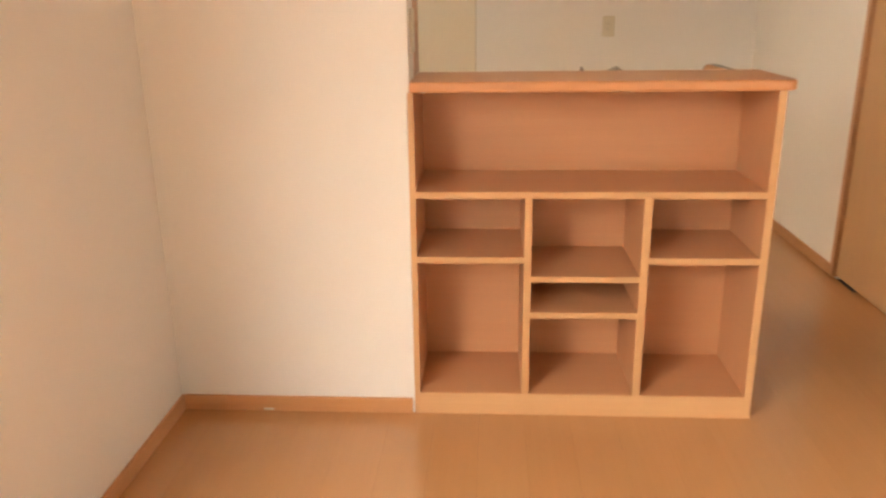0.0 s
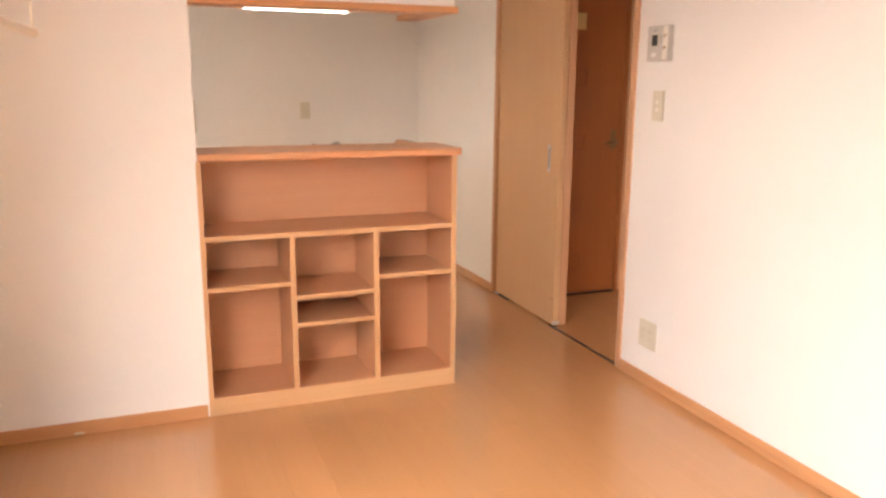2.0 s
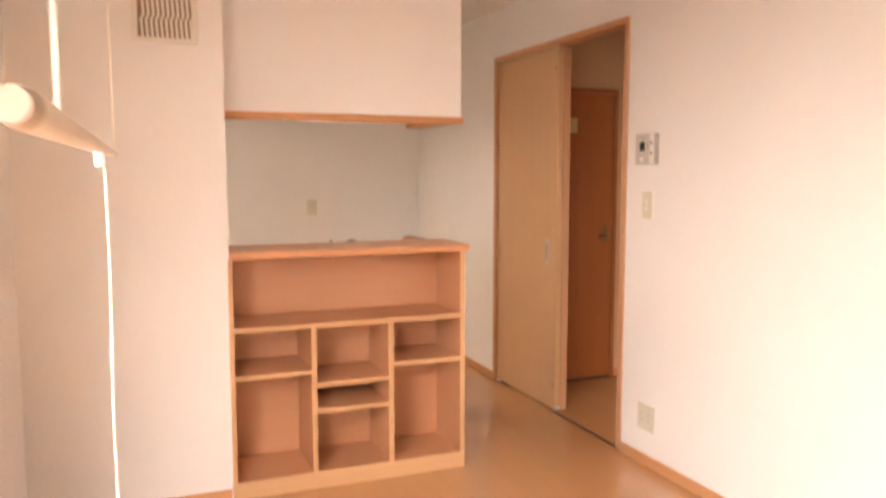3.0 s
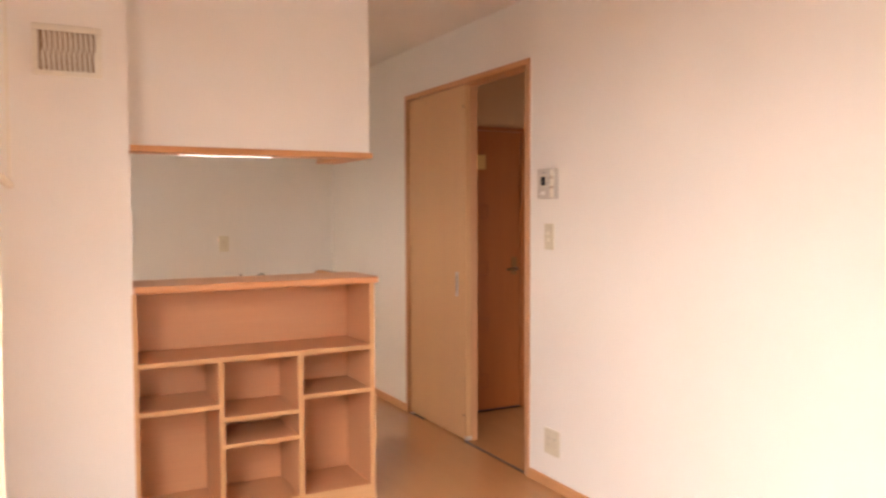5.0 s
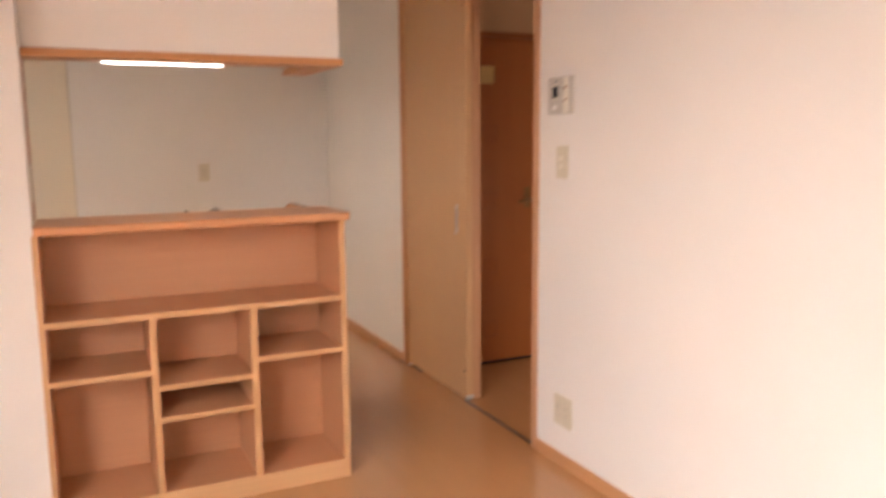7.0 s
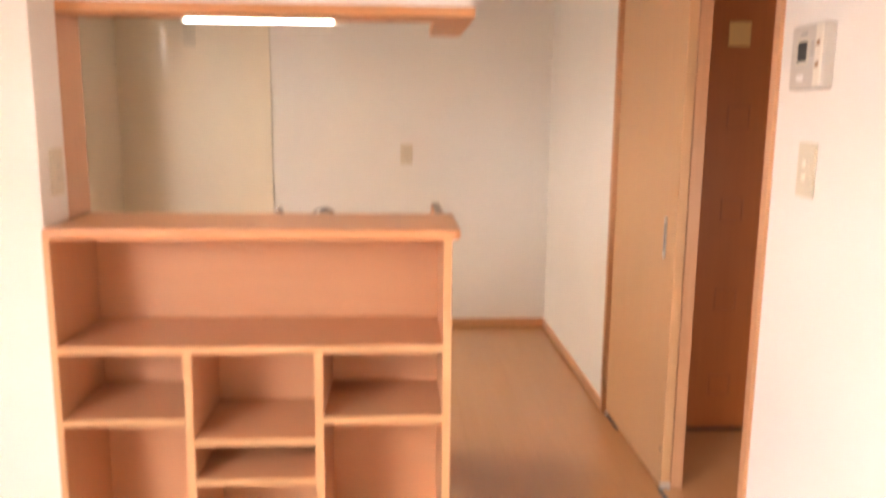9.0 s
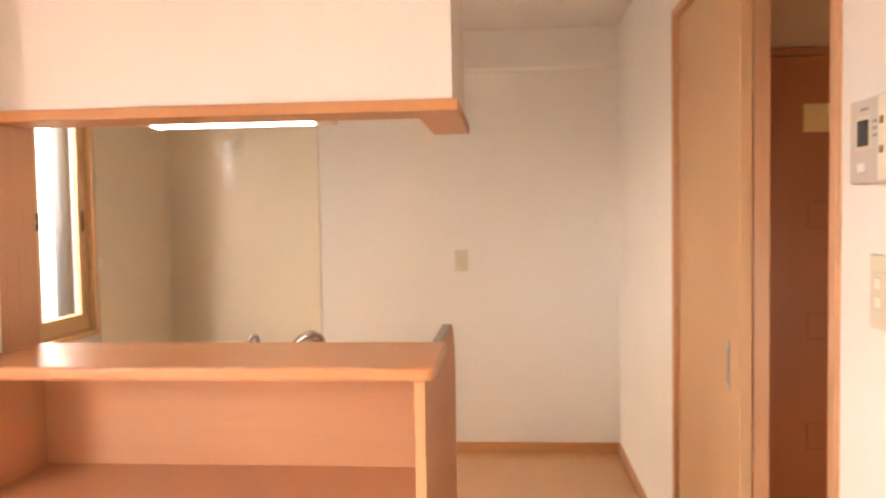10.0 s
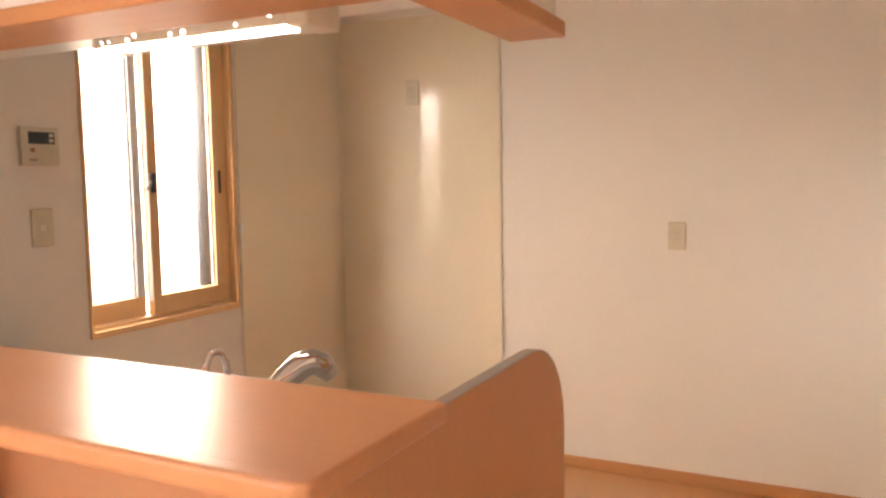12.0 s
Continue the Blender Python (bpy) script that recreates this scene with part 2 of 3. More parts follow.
def prism(bm, outline, axis, a, b):
    """A flat outline drawn out along one axis from a to b."""
    def place(p, d):
        return {"X": (d, p[0], p[1]), "Y": (p[0], d, p[1]), "Z": (p[0], p[1], d)}[axis]
    lo = [bm.verts.new(place(p, a)) for p in outline]
    hi = [bm.verts.new(place(p, b)) for p in outline]
    bm.faces.new(lo)
    bm.faces.new(hi)
    for i in range(len(outline)):
        j = (i + 1) % len(outline)
        bm.faces.new((lo[i], lo[j], hi[j], hi[i]))
    bmesh.ops.recalc_face_normals(bm, faces=bm.faces)
    return bm


def finish(bm, name, material, origin, smooth=False):
    bmesh.ops.translate(bm, vec=-Vector(origin), verts=bm.verts)
    bmesh.ops.recalc_face_normals(bm, faces=bm.faces)
    me = bpy.data.meshes.new(name)
    bm.to_mesh(me)
    bm.free()
    me.materials.append(material)
    if smooth:
        me.polygons.foreach_set("use_smooth", [True] * len(me.polygons))
    return me


def base_of(ob):
    p = Vector(ob.location)
    while ob.parent:
        ob = ob.parent
        p += ob.location
    return p


def thing(name, origin, label="", category="", group="", kind=""):
    ob = new(name)
    ob.empty_display_size = 0.05
    ob.location = origin
    return tagged(ob, label, category, group, kind)


def part(name, bm, material, parent, label="", smooth=False):
    """One mesh under a thing or a part, from a bmesh in world metres."""
    xs = [v.co for v in bm.verts]
    mid = Vector([(min(c[k] for c in xs) + max(c[k] for c in xs)) / 2 for k in range(3)])
    ob = new(name, finish(bm, name, material, mid, smooth))
    ob.parent = parent
    ob.location = mid - base_of(parent)
    return tagged(ob, label)


def solo(name, bm, material, label="", category="", group="", kind="", smooth=False):
    """A thing that is a single mesh, with its origin at its base."""
    xs = [v.co for v in bm.verts]
    org = [(min(c[k] for c in xs) + max(c[k] for c in xs)) / 2 for k in range(3)]
    org[2] = min(c.z for c in xs)
    ob = new(name, finish(bm, name, material, org, smooth))
    ob.location = org
    return tagged(ob, label, category, group, kind)


def slab(axis, a0, a1, u0, u1, z0, z1, holes=()):
    """A wall from a0 to a1 across axis, u0..u1 along it, with rectangular openings (u0, u1, z0, z1)."""
    bm = bmesh.new()
    us = sorted({u0, u1, *[h[i] for h in holes for i in (0, 1) if u0 < h[i] < u1]})
    zs = sorted({z0, z1, *[h[i] for h in holes for i in (2, 3) if z0 < h[i] < z1]})
    for ua, ub in zip(us, us[1:]):
        col = []
        for za, zb in zip(zs, zs[1:]):
            um, zm = (ua + ub) / 2, (za + zb) / 2
            if any(h[0] < um < h[1] and h[2] < zm < h[3] for h in holes):
                continue
            if col and col[-1][1] == za:
                col[-1][1] = zb
            else:
                col.append([za, zb])
        for za, zb in col:
            if axis == "X":
                box(bm, a0, a1, ua, ub, za, zb)
            else:
                box(bm, ua, ub, a0, a1, za, zb)
    return bm


# ---- setting: walls, ceiling ----
T = 0.14
solo("wall_west", slab("X", XL - T, XL, YS - T, YB + T, -0.05, CEIL, [LW, KW]), M_WALL, "white vinyl-papered outer wall with two window openings", "wall", kind="structure")
solo("wall_east", slab("X", XR, HALL_X0, YS - T, YB, -0.05, CEIL, [(-0.066, 1.296, -0.05, 2.008)]), M_WALL, "white vinyl-papered wall with a sliding-door opening", "wall", kind="structure")
solo("wall_behind_leaf", boxed(XR + 0.047, HALL_X0, 0.598, 1.296, 0, 2.008), M_WALL, "thin white wall behind the sliding door leaf", "wall", kind="structure")
solo("wall_north", boxed(XL, HALL_X1 + T, YB, YB + T, -0.05, CEIL), M_WALL, "white vinyl-papered kitchen end wall", "wall", kind="structure")
solo("wall_south", boxed(XL, HALL_X1 + T, YS - T, YS, -0.05, CEIL), M_WALL, "white vinyl-papered end wall of the living room", "wall", kind="structure")
solo("wall_stub", boxed(XL, 0.0, 0.006, 0.160, -0.01, CEIL), M_WALL, "short white wall between living room and kitchen", "wall", kind="structure")
solo("wall_stub_core", boxed(XL, -0.024, 0.160, 0.300, -0.01, CEIL), M_WALL, "short white wall beside the kitchen hatch", "wall", kind="structure")
soffit = bmesh.new()
prism(soffit, [(-0.024, 0.176), (1.064, 0.176), (1.064, 0.676), (0.990, 0.676), (0.990, 0.300), (-0.024, 0.300)], "Z", 1.576, CEIL)
solo("wall_soffit", soffit, M_WALL, "white hanging wall above the kitchen counter", "wall", kind="structure")
solo("wall_counter_back", boxed(0.0, 0.979, 0.308, 0.364, 0, 0.975), M_WALL, "low white wall behind the open shelf", "wall", kind="structure")
solo("wall_hall_north", boxed(HALL_X0, HALL_X1, HALL_Y1, HALL_Y1 + 0.10, -0.01, CEIL), M_HALLWALL, "white hallway wall around the inner door, dim orange light painted in", "wall", kind="structure")
# Opening added only to let the hallway fill through.
solo("wall_hall_south", slab("Y", HALL_Y0 - 0.1, HALL_Y0, HALL_X0, HALL_X1, -0.05, CEIL, [(2.0, 2.65, 0.2, 1.15)]), M_WALL, "unseen white hallway end wall with an added opening", "wall", kind="structure")
# Unseen wall, placed close so that more light bounces in the hallway.
solo("wall_hall_east", boxed(HALL_X1, HALL_X1 + T, YS, YB, -0.05, CEIL), M_WALL, "unseen white hallway side wall set close to bounce light", "wall", kind="structure")
solo("ceiling", boxed(XL - T, HALL_X1 + T, YS - T, YB + T, CEIL, CEIL + 0.1), M_CEIL, "pale papered ceiling", "ceiling", kind="structure")
cove = bmesh.new()
prism(cove, [(YB - 0.001, 2.090), (YB - 0.018, 2.094), (YB - 0.030, 2.110), (YB - 0.030, 2.144), (YB - 0.001, 2.150)], "X", XL + 0.004, XR - 0.001)
solo("trim_cornice", cove, M_WALL, "pale cornice strip high on the kitchen wall", "trim", kind="structure")


# ---- baseboards ----
def baseboard(name, x0, x1, y0, y1, mat):
    bm = boxed(x0, x1, y0, y1, 0.0, 0.050, 0.0025, 2)
    return solo(name, bm, mat, "orange-brown wooden baseboard along the wall", "baseboard", kind="structure")


BB = 0.010
baseboard("baseboard", XL, XL + BB, LW[1] + 0.05, 0.005, M_TRIM)
baseboard("baseboard", XL, XL + BB, YS, LW[0] - 0.05, M_TRIM)
baseboard("baseboard", XL + BB, -0.012, -0.004, 0.006, M_TRIMX)
baseboard("baseboard", XR - BB, XR, YS, -0.093, M_TRIM)
baseboard("baseboard", XR - BB, XR, 1.322, YB, M_TRIM)
baseboard("baseboard", 0.05, XR - BB, YB - BB, YB, M_TRIMX)
baseboard("baseboard", 2.545, HALL_X1, HALL_Y1 - BB, HALL_Y1, M_TRIMX)
baseboard("baseboard", XL + BB, XR - BB, YS, YS + BB, M_TRIMX)


solo("paint_chip", boxed(-0.482, -0.450, -0.0052, -0.0042, 0.004, 0.011, 0.0003), M_PLATEW, "pale worn chip on the wooden baseboard", "chip")

# ---- sliding door, its frame and rail ----
fr = thing("door_1", (XR, 0.65, 0), "light wood sliding door standing half open in its frame", "sliding door", kind="structure")
part("jamb", boxed(XR - 0.010, HALL_X0 + 0.006, -0.093, -0.062, 0, 2.004, 0.002, 2), M_FRAME, fr)
part("jamb", boxed(XR - 0.010, XR + 0.047, 1.292, 1.322, 0, 2.004, 0.002, 2), M_FRAME, fr)
part("middle_jamb", boxed(XR + 0.047, HALL_X0 + 0.006, 0.566, 0.598, 0, 2.004, 0.002, 2), M_FRAME, fr)
part("head", boxed(XR - 0.010, HALL_X0 + 0.006, -0.093, 1.322, 2.004, 2.034, 0.002, 2), M_TRIM, fr)
part("floor_rail", boxed(XR + 0.000, XR + 0.016, -0.062, 0.575, 0.0, 0.002), M_RAIL, fr, "dark metal floor rail")
leaf = part("leaf", boxed(XR + 0.010, XR + 0.043, 0.560, 1.2915, 0.007, 2.0025, 0.0025, 2), M_LEAF, fr, "pale grained wooden door leaf")
for z in (0.145, 1.885):
    part("screw_cap", rod(bmesh.new(), (XR + 0.0085, 0.585, z), (XR + 0.011, 0.585, z), 0.0055), M_BLACK, leaf, "small dark screw cap")
part("corner_guard", boxed(XR + 0.0085, XR + 0.0445, 0.558, 0.572, 0.006, 0.028), M_STEEL, leaf, "small steel corner guide")
pull = bmesh.new()
box(pull, XR + 0.0075, XR + 0.011, 0.650, 0.675, 0.816, 0.956, 0.0012)
part("pull_plate", pull, M_STEEL, leaf, "recessed steel finger pull")
part("pull_recess", boxed(XR + 0.0068, XR + 0.0078, 0.656, 0.669, 0.836, 0.936), M_GREY, leaf, "dark hollow of the finger pull")

# ---- inner door in the hallway ----
d2 = thing("door_2", (2.2, HALL_Y1, 0), "dark orange-brown closed wooden door in the hallway", "door", kind="structure")
part("casing", boxed(1.905, 1.930, HALL_Y1 - 0.022, HALL_Y1, 0, 1.818, 0.002), M_DARKDOOR, d2)
part("casing", boxed(2.505, 2.530, HALL_Y1 - 0.022, HALL_Y1, 0, 1.818, 0.002), M_DARKDOOR, d2)
part("casing", boxed(1.905, 2.530, HALL_Y1 - 0.022, HALL_Y1, 1.818, 1.843, 0.002), M_DARKDOOR, d2)
# Dark strip added under the leaf to darken the gap over the pale wall.
part("gap_strip", boxed(1.930, 2.505, HALL_Y1 - 0.020, HALL_Y1, 0.0, 0.009), M_RAIL, d2, "dark strip added in the gap under the leaf")
leaf2 = part("leaf", boxed(1.933, 2.502, HALL_Y1 - 0.012, HALL_Y1 - 0.001, 0.010, 1.816, 0.003, 2), M_DARKDOOR, d2)
for z in (1.300, 0.932, 0.565, 0.200):
    sq = bmesh.new()
    for a in ((2.165, 2.255, z + 0.040, z + 0.045), (2.165, 2.255, z - 0.045, z - 0.040), (2.165, 2.170, z - 0.040, z + 0.040), (2.250, 2.255, z - 0.040, z + 0.040)):
        box(sq, a[0], a[1], HALL_Y1 - 0.0155, HALL_Y1 - 0.0115, a[2], a[3], 0.001)
    part("square_moulding", sq, M_MOULD, leaf2)
part("handle_plate", boxed(2.432, 2.472, HALL_Y1 - 0.017, HALL_Y1 - 0.0115, 0.885, 1.000, 0.003, 2), M_BRASS, leaf2, "aged bronze escutcheon")
lev = bmesh.new()
rod(lev, (2.452, HALL_Y1 - 0.017, 0.925), (2.452, HALL_Y1 - 0.055, 0.925), 0.010)
tube(lev, [(2.452, HALL_Y1 - 0.052, 0.925), (2.430, HALL_Y1 - 0.056, 0.924), (2.400, HALL_Y1 - 0.056, 0.922), (2.378, HALL_Y1 - 0.052, 0.922)], [0.011, 0.010, 0.009, 0.008])
part("lever", lev, M_BRASS, leaf2, "worn metal lever handle", True)
solo("paper_note", boxed(2.150, 2.235, HALL_Y1 - 0.0140, HALL_Y1 - 0.0125, 1.570, 1.661), M_PAPER, "square yellow paper note stuck on the door", "note")

# ---- windows ----
def sash_window(name, y0, y1, z0, z1, label, detail, ym):
    win = thing(name, (XL, (y0 + y1) / 2, z0), label, "window", kind="structure")
    x0, x1 = XL - 0.082, XL + 0.012
    f = 0.022
    fl = 0.011 if detail else f
    for ya, yb in ((y0, y0 + fl), (y1 - f, y1)):
        part("casing", boxed(x0, x1, ya, yb, z0, z1, 0.002), M_WINDOWWOOD, win)
        part("outer_frame", boxed(XL - T - 0.015, x0, ya - 0.004, yb + 0.004, z0, z1), M_ALU, win, "grey outer window frame")
    part("casing", boxed(x0, x1, y0 + fl, y1 - f, z1 - f, z1, 0.002), M_WINDOWWOOD, win)
    part("sill", boxed(x0, x1 + 0.004, y0 + fl, y1 - f, z0, z0 + f, 0.002), M_WINDOWWOOD, win)
    part("outer_sill", boxed(XL - T - 0.03, x0, y0 + fl, y1 - f, z0, z0 + f), M_ALU, win)
    part("sill_track", boxed(XL - 0.075, XL - 0.012, y0 + fl, y1 - f, z0 + f, z0 + f + 0.012, 0.001), M_WINDOWWOOD, win)
    for k, (a, b) in enumerate(((y0 + fl, ym + 0.004), (ym + 0.010, y1 - f - 0.030))):
        xs = XL - 0.078 + 0.034 * k
        za, zb = z0 + f + 0.013, z1 - f
        sa, sb_ = (0.022 if detail else 0.040, 0.038) if k == 0 else (0.042, 0.058)
        s = part("sash", boxed(xs, xs + 0.031, a, b, za, za + 0.072, 0.002), M_WINDOWWOOD, win, "wood-coloured sliding sash")
        part("rail", boxed(xs, xs + 0.031, a, b, zb - 0.045, zb, 0.002), M_WINDOWWOOD, s)
        part("stile", boxed(xs, xs + 0.031, a, a + sa, za + 0.072, zb - 0.045, 0.002), M_WINDOWWOOD, s)
        part("stile", boxed(xs, xs + 0.031, b - sb_, b, za + 0.072, zb - 0.045, 0.002), M_BEAD if k == 0 else M_WINDOWWOOD, s)
        part("gasket", boxed(xs + 0.004, xs + 0.020, b - sb_ - 0.006, b - sb_, za + 0.072, zb - 0.045), M_GREY, s, "dark glazing gasket")
        if k:
            # Stile's side face in daylight, its brightness painted as a thin white strip.
            part("daylit_edge", boxed(xs + 0.001, xs + 0.029, a - 0.0035, a - 0.0005, za + 0.053, zb), M_WHITE, s, "daylit sash edge painted as a pale strip")
            part("jamb_stop", boxed(xs + 0.004, xs + 0.024, b + 0.001, y1 - f - 0.001, za, zb, 0.002), M_WINDOWWOOD, win, "wood-coloured stop beside the sash")
        pane = part("pane", boxed(xs + 0.010, xs + 0.014, a + sa, b - sb_, za + 0.072, zb - 0.045), M_GLASS, s, "clear glass pane")
        pane.visible_shadow = False
    part("outer_guide", tube(bmesh.new(), [(XL - 0.135, y1 - f - 0.010, z) for z in (z0 + f, (z0 + z1) / 2, z1 - f)], 0.038, 28), M_POST, win, "rounded grey outer frame post", True)
    if detail:
        lock = part("latch", boxed(XL - 0.0128, XL + 0.003, ym + 0.010, ym + 0.032, 1.278, 1.350, 0.004, 2), M_BLACK, win, "black crescent latch")
        part("latch_arm", rod(bmesh.new(), (XL - 0.006, ym - 0.010, 1.290), (XL - 0.006, ym + 0.014, 1.318), 0.007), M_STEEL, lock, "steel latch arm")
        part("finger_pull", boxed(XL - 0.0128, XL - 0.0095, y1 - f - 0.062, y1 - f - 0.048, 1.268, 1.362, 0.001), M_BLACK, win, "black finger pull")
    return win


sash_window("window_1", *KW, "wood-framed sliding kitchen window with clear panes", True, 1.470)
sash_window("window_2", *LW, "wide wood-framed sliding balcony window", False, (LW[0] + LW[1]) / 2)
solo("backdrop_daylight", boxed(XL - 1.30, XL - 1.28, -1.2, 4.2, -0.6, 4.0), M_DAY, "bright white daylight haze outside the window", "backdrop", kind="structure")
solo("cord_clip", boxed(XL + 0.0065, XL + 0.024, 1.933, 1.946, 1.098, 1.138, 0.002), M_WHITE, "small white cord clip beside the window", "clip")

# ---- kitchen panels ----
solo("kitchen_panel", boxed(XL + 0.004, 0.131, YB - 0.004, YB - 0.0005, 0.064, 2.089), M_PANEL, "glossy cream kitchen wall panel", "wall panel", kind="structure")
solo("kitchen_panel", boxed(XL + 0.0005, XL + 0.004, 1.946, YB - 0.004, 0.064, CEIL - 0.001), M_PANEL, "glossy cream kitchen wall panel beside the window", "wall panel", kind="structure")
solo("trim_panel_edge", boxed(0.128, 0.136, YB - 0.0065, YB - 0.0045, 0.064, 2.089), M_SEAM, "thin beige joint strip on the wall panel", "trim", kind="structure")
solo("trim_panel_edge", boxed(XL + 0.0045, XL + 0.006, 1.942, 1.948, 0.064, CEIL - 0.001), M_SEAM, "thin beige joint strip on the wall panel", "trim", kind="structure")


# ---- hatch lining and soffit trim ----
solo("trim_hatch_jamb", boxed(-0.024, 0.002, 0.158, 0.304, 1.013, 1.549, 0.002, 2), M_FRAME, "orange-brown wooden lining of the hatch", "trim", kind="structure")
sb = bmesh.new()
prism(sb, [(-0.026, 0.164), (1.077, 0.164), (1.077, 0.690), (0.975, 0.690), (0.975, 0.304), (-0.026, 0.304)], "Z", 1.550, 1.576)
bmesh.ops.bevel(sb, geom=list(sb.edges), offset=0.002, segments=2, affect="EDGES", profile=0.5)
solo("trim_soffit", sb, M_TRIMX, "orange-brown wooden board under the hanging wall", "trim", kind="structure")

# ---- open shelf under the counter ----
shelf = thing("open_shelf", (0.5, 0.15, 0), "orange wood-laminate open shelf with eight compartments, empty", "shelf")
DEPTH = 0.300


def board(name, x0, x1, z0, z1, y0=0.0, y1=DEPTH, mat=None, upright=False):
    """A laminate board with a paler edge band along its front."""
    p = part(name, boxed(x0, x1, y0 + 0.0025, y1, z0, z1), mat or (M_SIDE if upright else M_SHELF), shelf)
    part("edge_band", boxed(x0, x1, y0, y0 + 0.003, z0, z1, 0.0008), M_EDGEZ if upright else M_EDGE, p, "pale yellow edge band")
    return p


board("side_panel", -0.005, 0.012, 0.0, 0.982, upright=True)
side = bmesh.new()
arc = [(0.700 + 0.188 * math.cos(a), 0.797 + 0.200 * math.sin(a)) for a in [math.pi / 2 * k / 10 for k in range(11)]]
prism(side, [(0.003, 0.0), (0.888, 0.0)] + arc + [(0.302, 0.997), (0.302, 0.982), (0.003, 0.982)], "X", 0.990, 1.012)
end = part("end_panel", side, M_SIDE, shelf, "large wooden end panel with a rounded top corner")
part("edge_band", boxed(0.990, 1.012, 0.0, 0.003, 0.0, 0.982, 0.0008), M_EDGEZ, end, "pale yellow edge band")
cap = bmesh.new()
top = [(0.303, 0.9975), (0.700, 0.9975)] + [(0.7005 + 0.188 * math.cos(a), 0.7975 + 0.200 * math.sin(a)) for a in [math.pi / 2 * (9 - k) / 10 for k in range(10)]] + [(0.8885, 0.02)]
ring_a = [cap.verts.new((0.9895, y, z)) for y, z in top]
ring_b = [cap.verts.new((1.0125, y, z)) for y, z in top]
ring_c = [cap.verts.new((1.0125, y - (0.002 if z < 0.992 else 0), z - 0.002)) for y, z in top]
ring_d = [cap.verts.new((0.9895, y - (0.002 if z < 0.992 else 0), z - 0.002)) for y, z in top]
for r, q in ((ring_a, ring_b), (ring_b, ring_c), (ring_c, ring_d), (ring_d, ring_a)):
    for k in range(len(top) - 1):
        cap.faces.new((r[k], r[k + 1], q[k + 1], q[k]))
part("top_band", cap, M_BAND, end, "dull grey edge band")
part("back_panel", boxed(0.012, 0.990, DEPTH, DEPTH + 0.006, 0.0, 0.982), M_SHELF, shelf)
part("plinth", boxed(0.012, 0.990, 0.001, 0.014, 0.0, 0.052), M_EDGE, shelf, "pale plinth board")
board("shelf_board", 0.012, 0.990, 0.052, 0.071)
board("shelf_board", 0.012, 0.990, 0.685, 0.705)
board("divider", 0.322, 0.343, 0.071, 0.685, 0.001, upright=True)
board("divider", 0.656, 0.679, 0.071, 0.685, 0.001, upright=True)
board("shelf_board", 0.012, 0.322, 0.491, 0.510, 0.002)
board("shelf_board", 0.679, 0.990, 0.491, 0.510, 0.002)
board("shelf_board", 0.343, 0.656, 0.434, 0.452, 0.002)
board("shelf_board", 0.343, 0.656, 0.321, 0.339, 0.002)
part("bracket", boxed(0.016, 0.036, 0.130, 0.150, 0.966, 0.982, 0.002), M_WHITE, shelf, "small white angle bracket")

# ---- counter top ----
ct = thing("counter_top", (0.51, 0.17, 0.983), "glossy orange wooden counter top on the open shelf", "counter")
R = 0.022
corner = [(1.033 - R + R * math.cos(a), -0.016 + R - R * math.sin(a)) for a in [math.pi / 2 * k / 6 for k in range(7)]]


def slab_part(name, outline, soft):
    bm = prism(bmesh.new(), outline, "Z", 0.983, 1.012)
    rim = [e for e in bm.edges if abs(e.verts[0].co.z - e.verts[1].co.z) < 1e-4 and soft(e)]
    bmesh.ops.bevel(bm, geom=rim, offset=0.007, segments=3, affect="EDGES", profile=0.5)
    return part(name, bm, M_COUNTER, ct)


slab_part("board", [(0.003, 0.0124), (1.033, 0.0124), (1.033, 0.300), (0.003, 0.300)], lambda e: min(v.co.x for v in e.verts) > 1.0)
slab_part("front_nosing", [(0.003, -0.016)] + corner[::-1] + [(1.033, 0.012), (0.003, 0.012)], lambda e: min(v.co.y for v in e.verts) < 0.011)

# ---- kitchen base unit behind the counter ----
unit = thing("sink_unit", (0.3, 0.65, 0), "white kitchen sink unit behind the wooden counter", "sink unit")
part("body", boxed(XL + 0.001, 0.980, 0.366, 0.950, 0.0, 0.762, 0.002), M_WHITE, unit)
part("worktop", slab("X", XL + 0.002, 0.979, 0.367, 0.958, 0.762, 0.800), M_STEEL, unit, "brushed steel worktop")
part("sink_rim", boxed(0.28, 0.90, 0.54, 0.92, 0.800, 0.804, 0.0015), M_STEEL, unit)
for k in range(4):
    xa = XL + 0.006 + k * 0.429
    door = part("door", boxed(xa, xa + 0.424, 0.950, 0.968, 0.08, 0.755, 0.002), M_CREAM, unit)
    part("handle", boxed(xa + 0.15, xa + 0.27, 0.968, 0.982, 0.712, 0.724, 0.003), M_STEEL, door)

tap = thing("faucet", (0.520, 0.437, 0.800), "chrome single-lever kitchen faucet with a pull-out head", "faucet")
fb = bmesh.new()
rod(fb, (0.520, 0.437, 0.800), (0.520, 0.437, 0.812), 0.032, 0.030, 24)
rod(fb, (0.520, 0.437, 0.812), (0.520, 0.437, 0.953), 0.024, 0.022, 24)
part("body", fb, M_CHROME, tap, smooth=True)
sp = bmesh.new()
tube(sp, [(0.552, 0.463, 0.880), (0.580, 0.488, 0.920), (0.604, 0.509, 0.952), (0.624, 0.527, 0.974), (0.640, 0.540, 0.980), (0.652, 0.551, 0.973), (0.659, 0.557, 0.962)],
     [0.017, 0.021, 0.0245, 0.026, 0.0255, 0.0235, 0.020], 20)
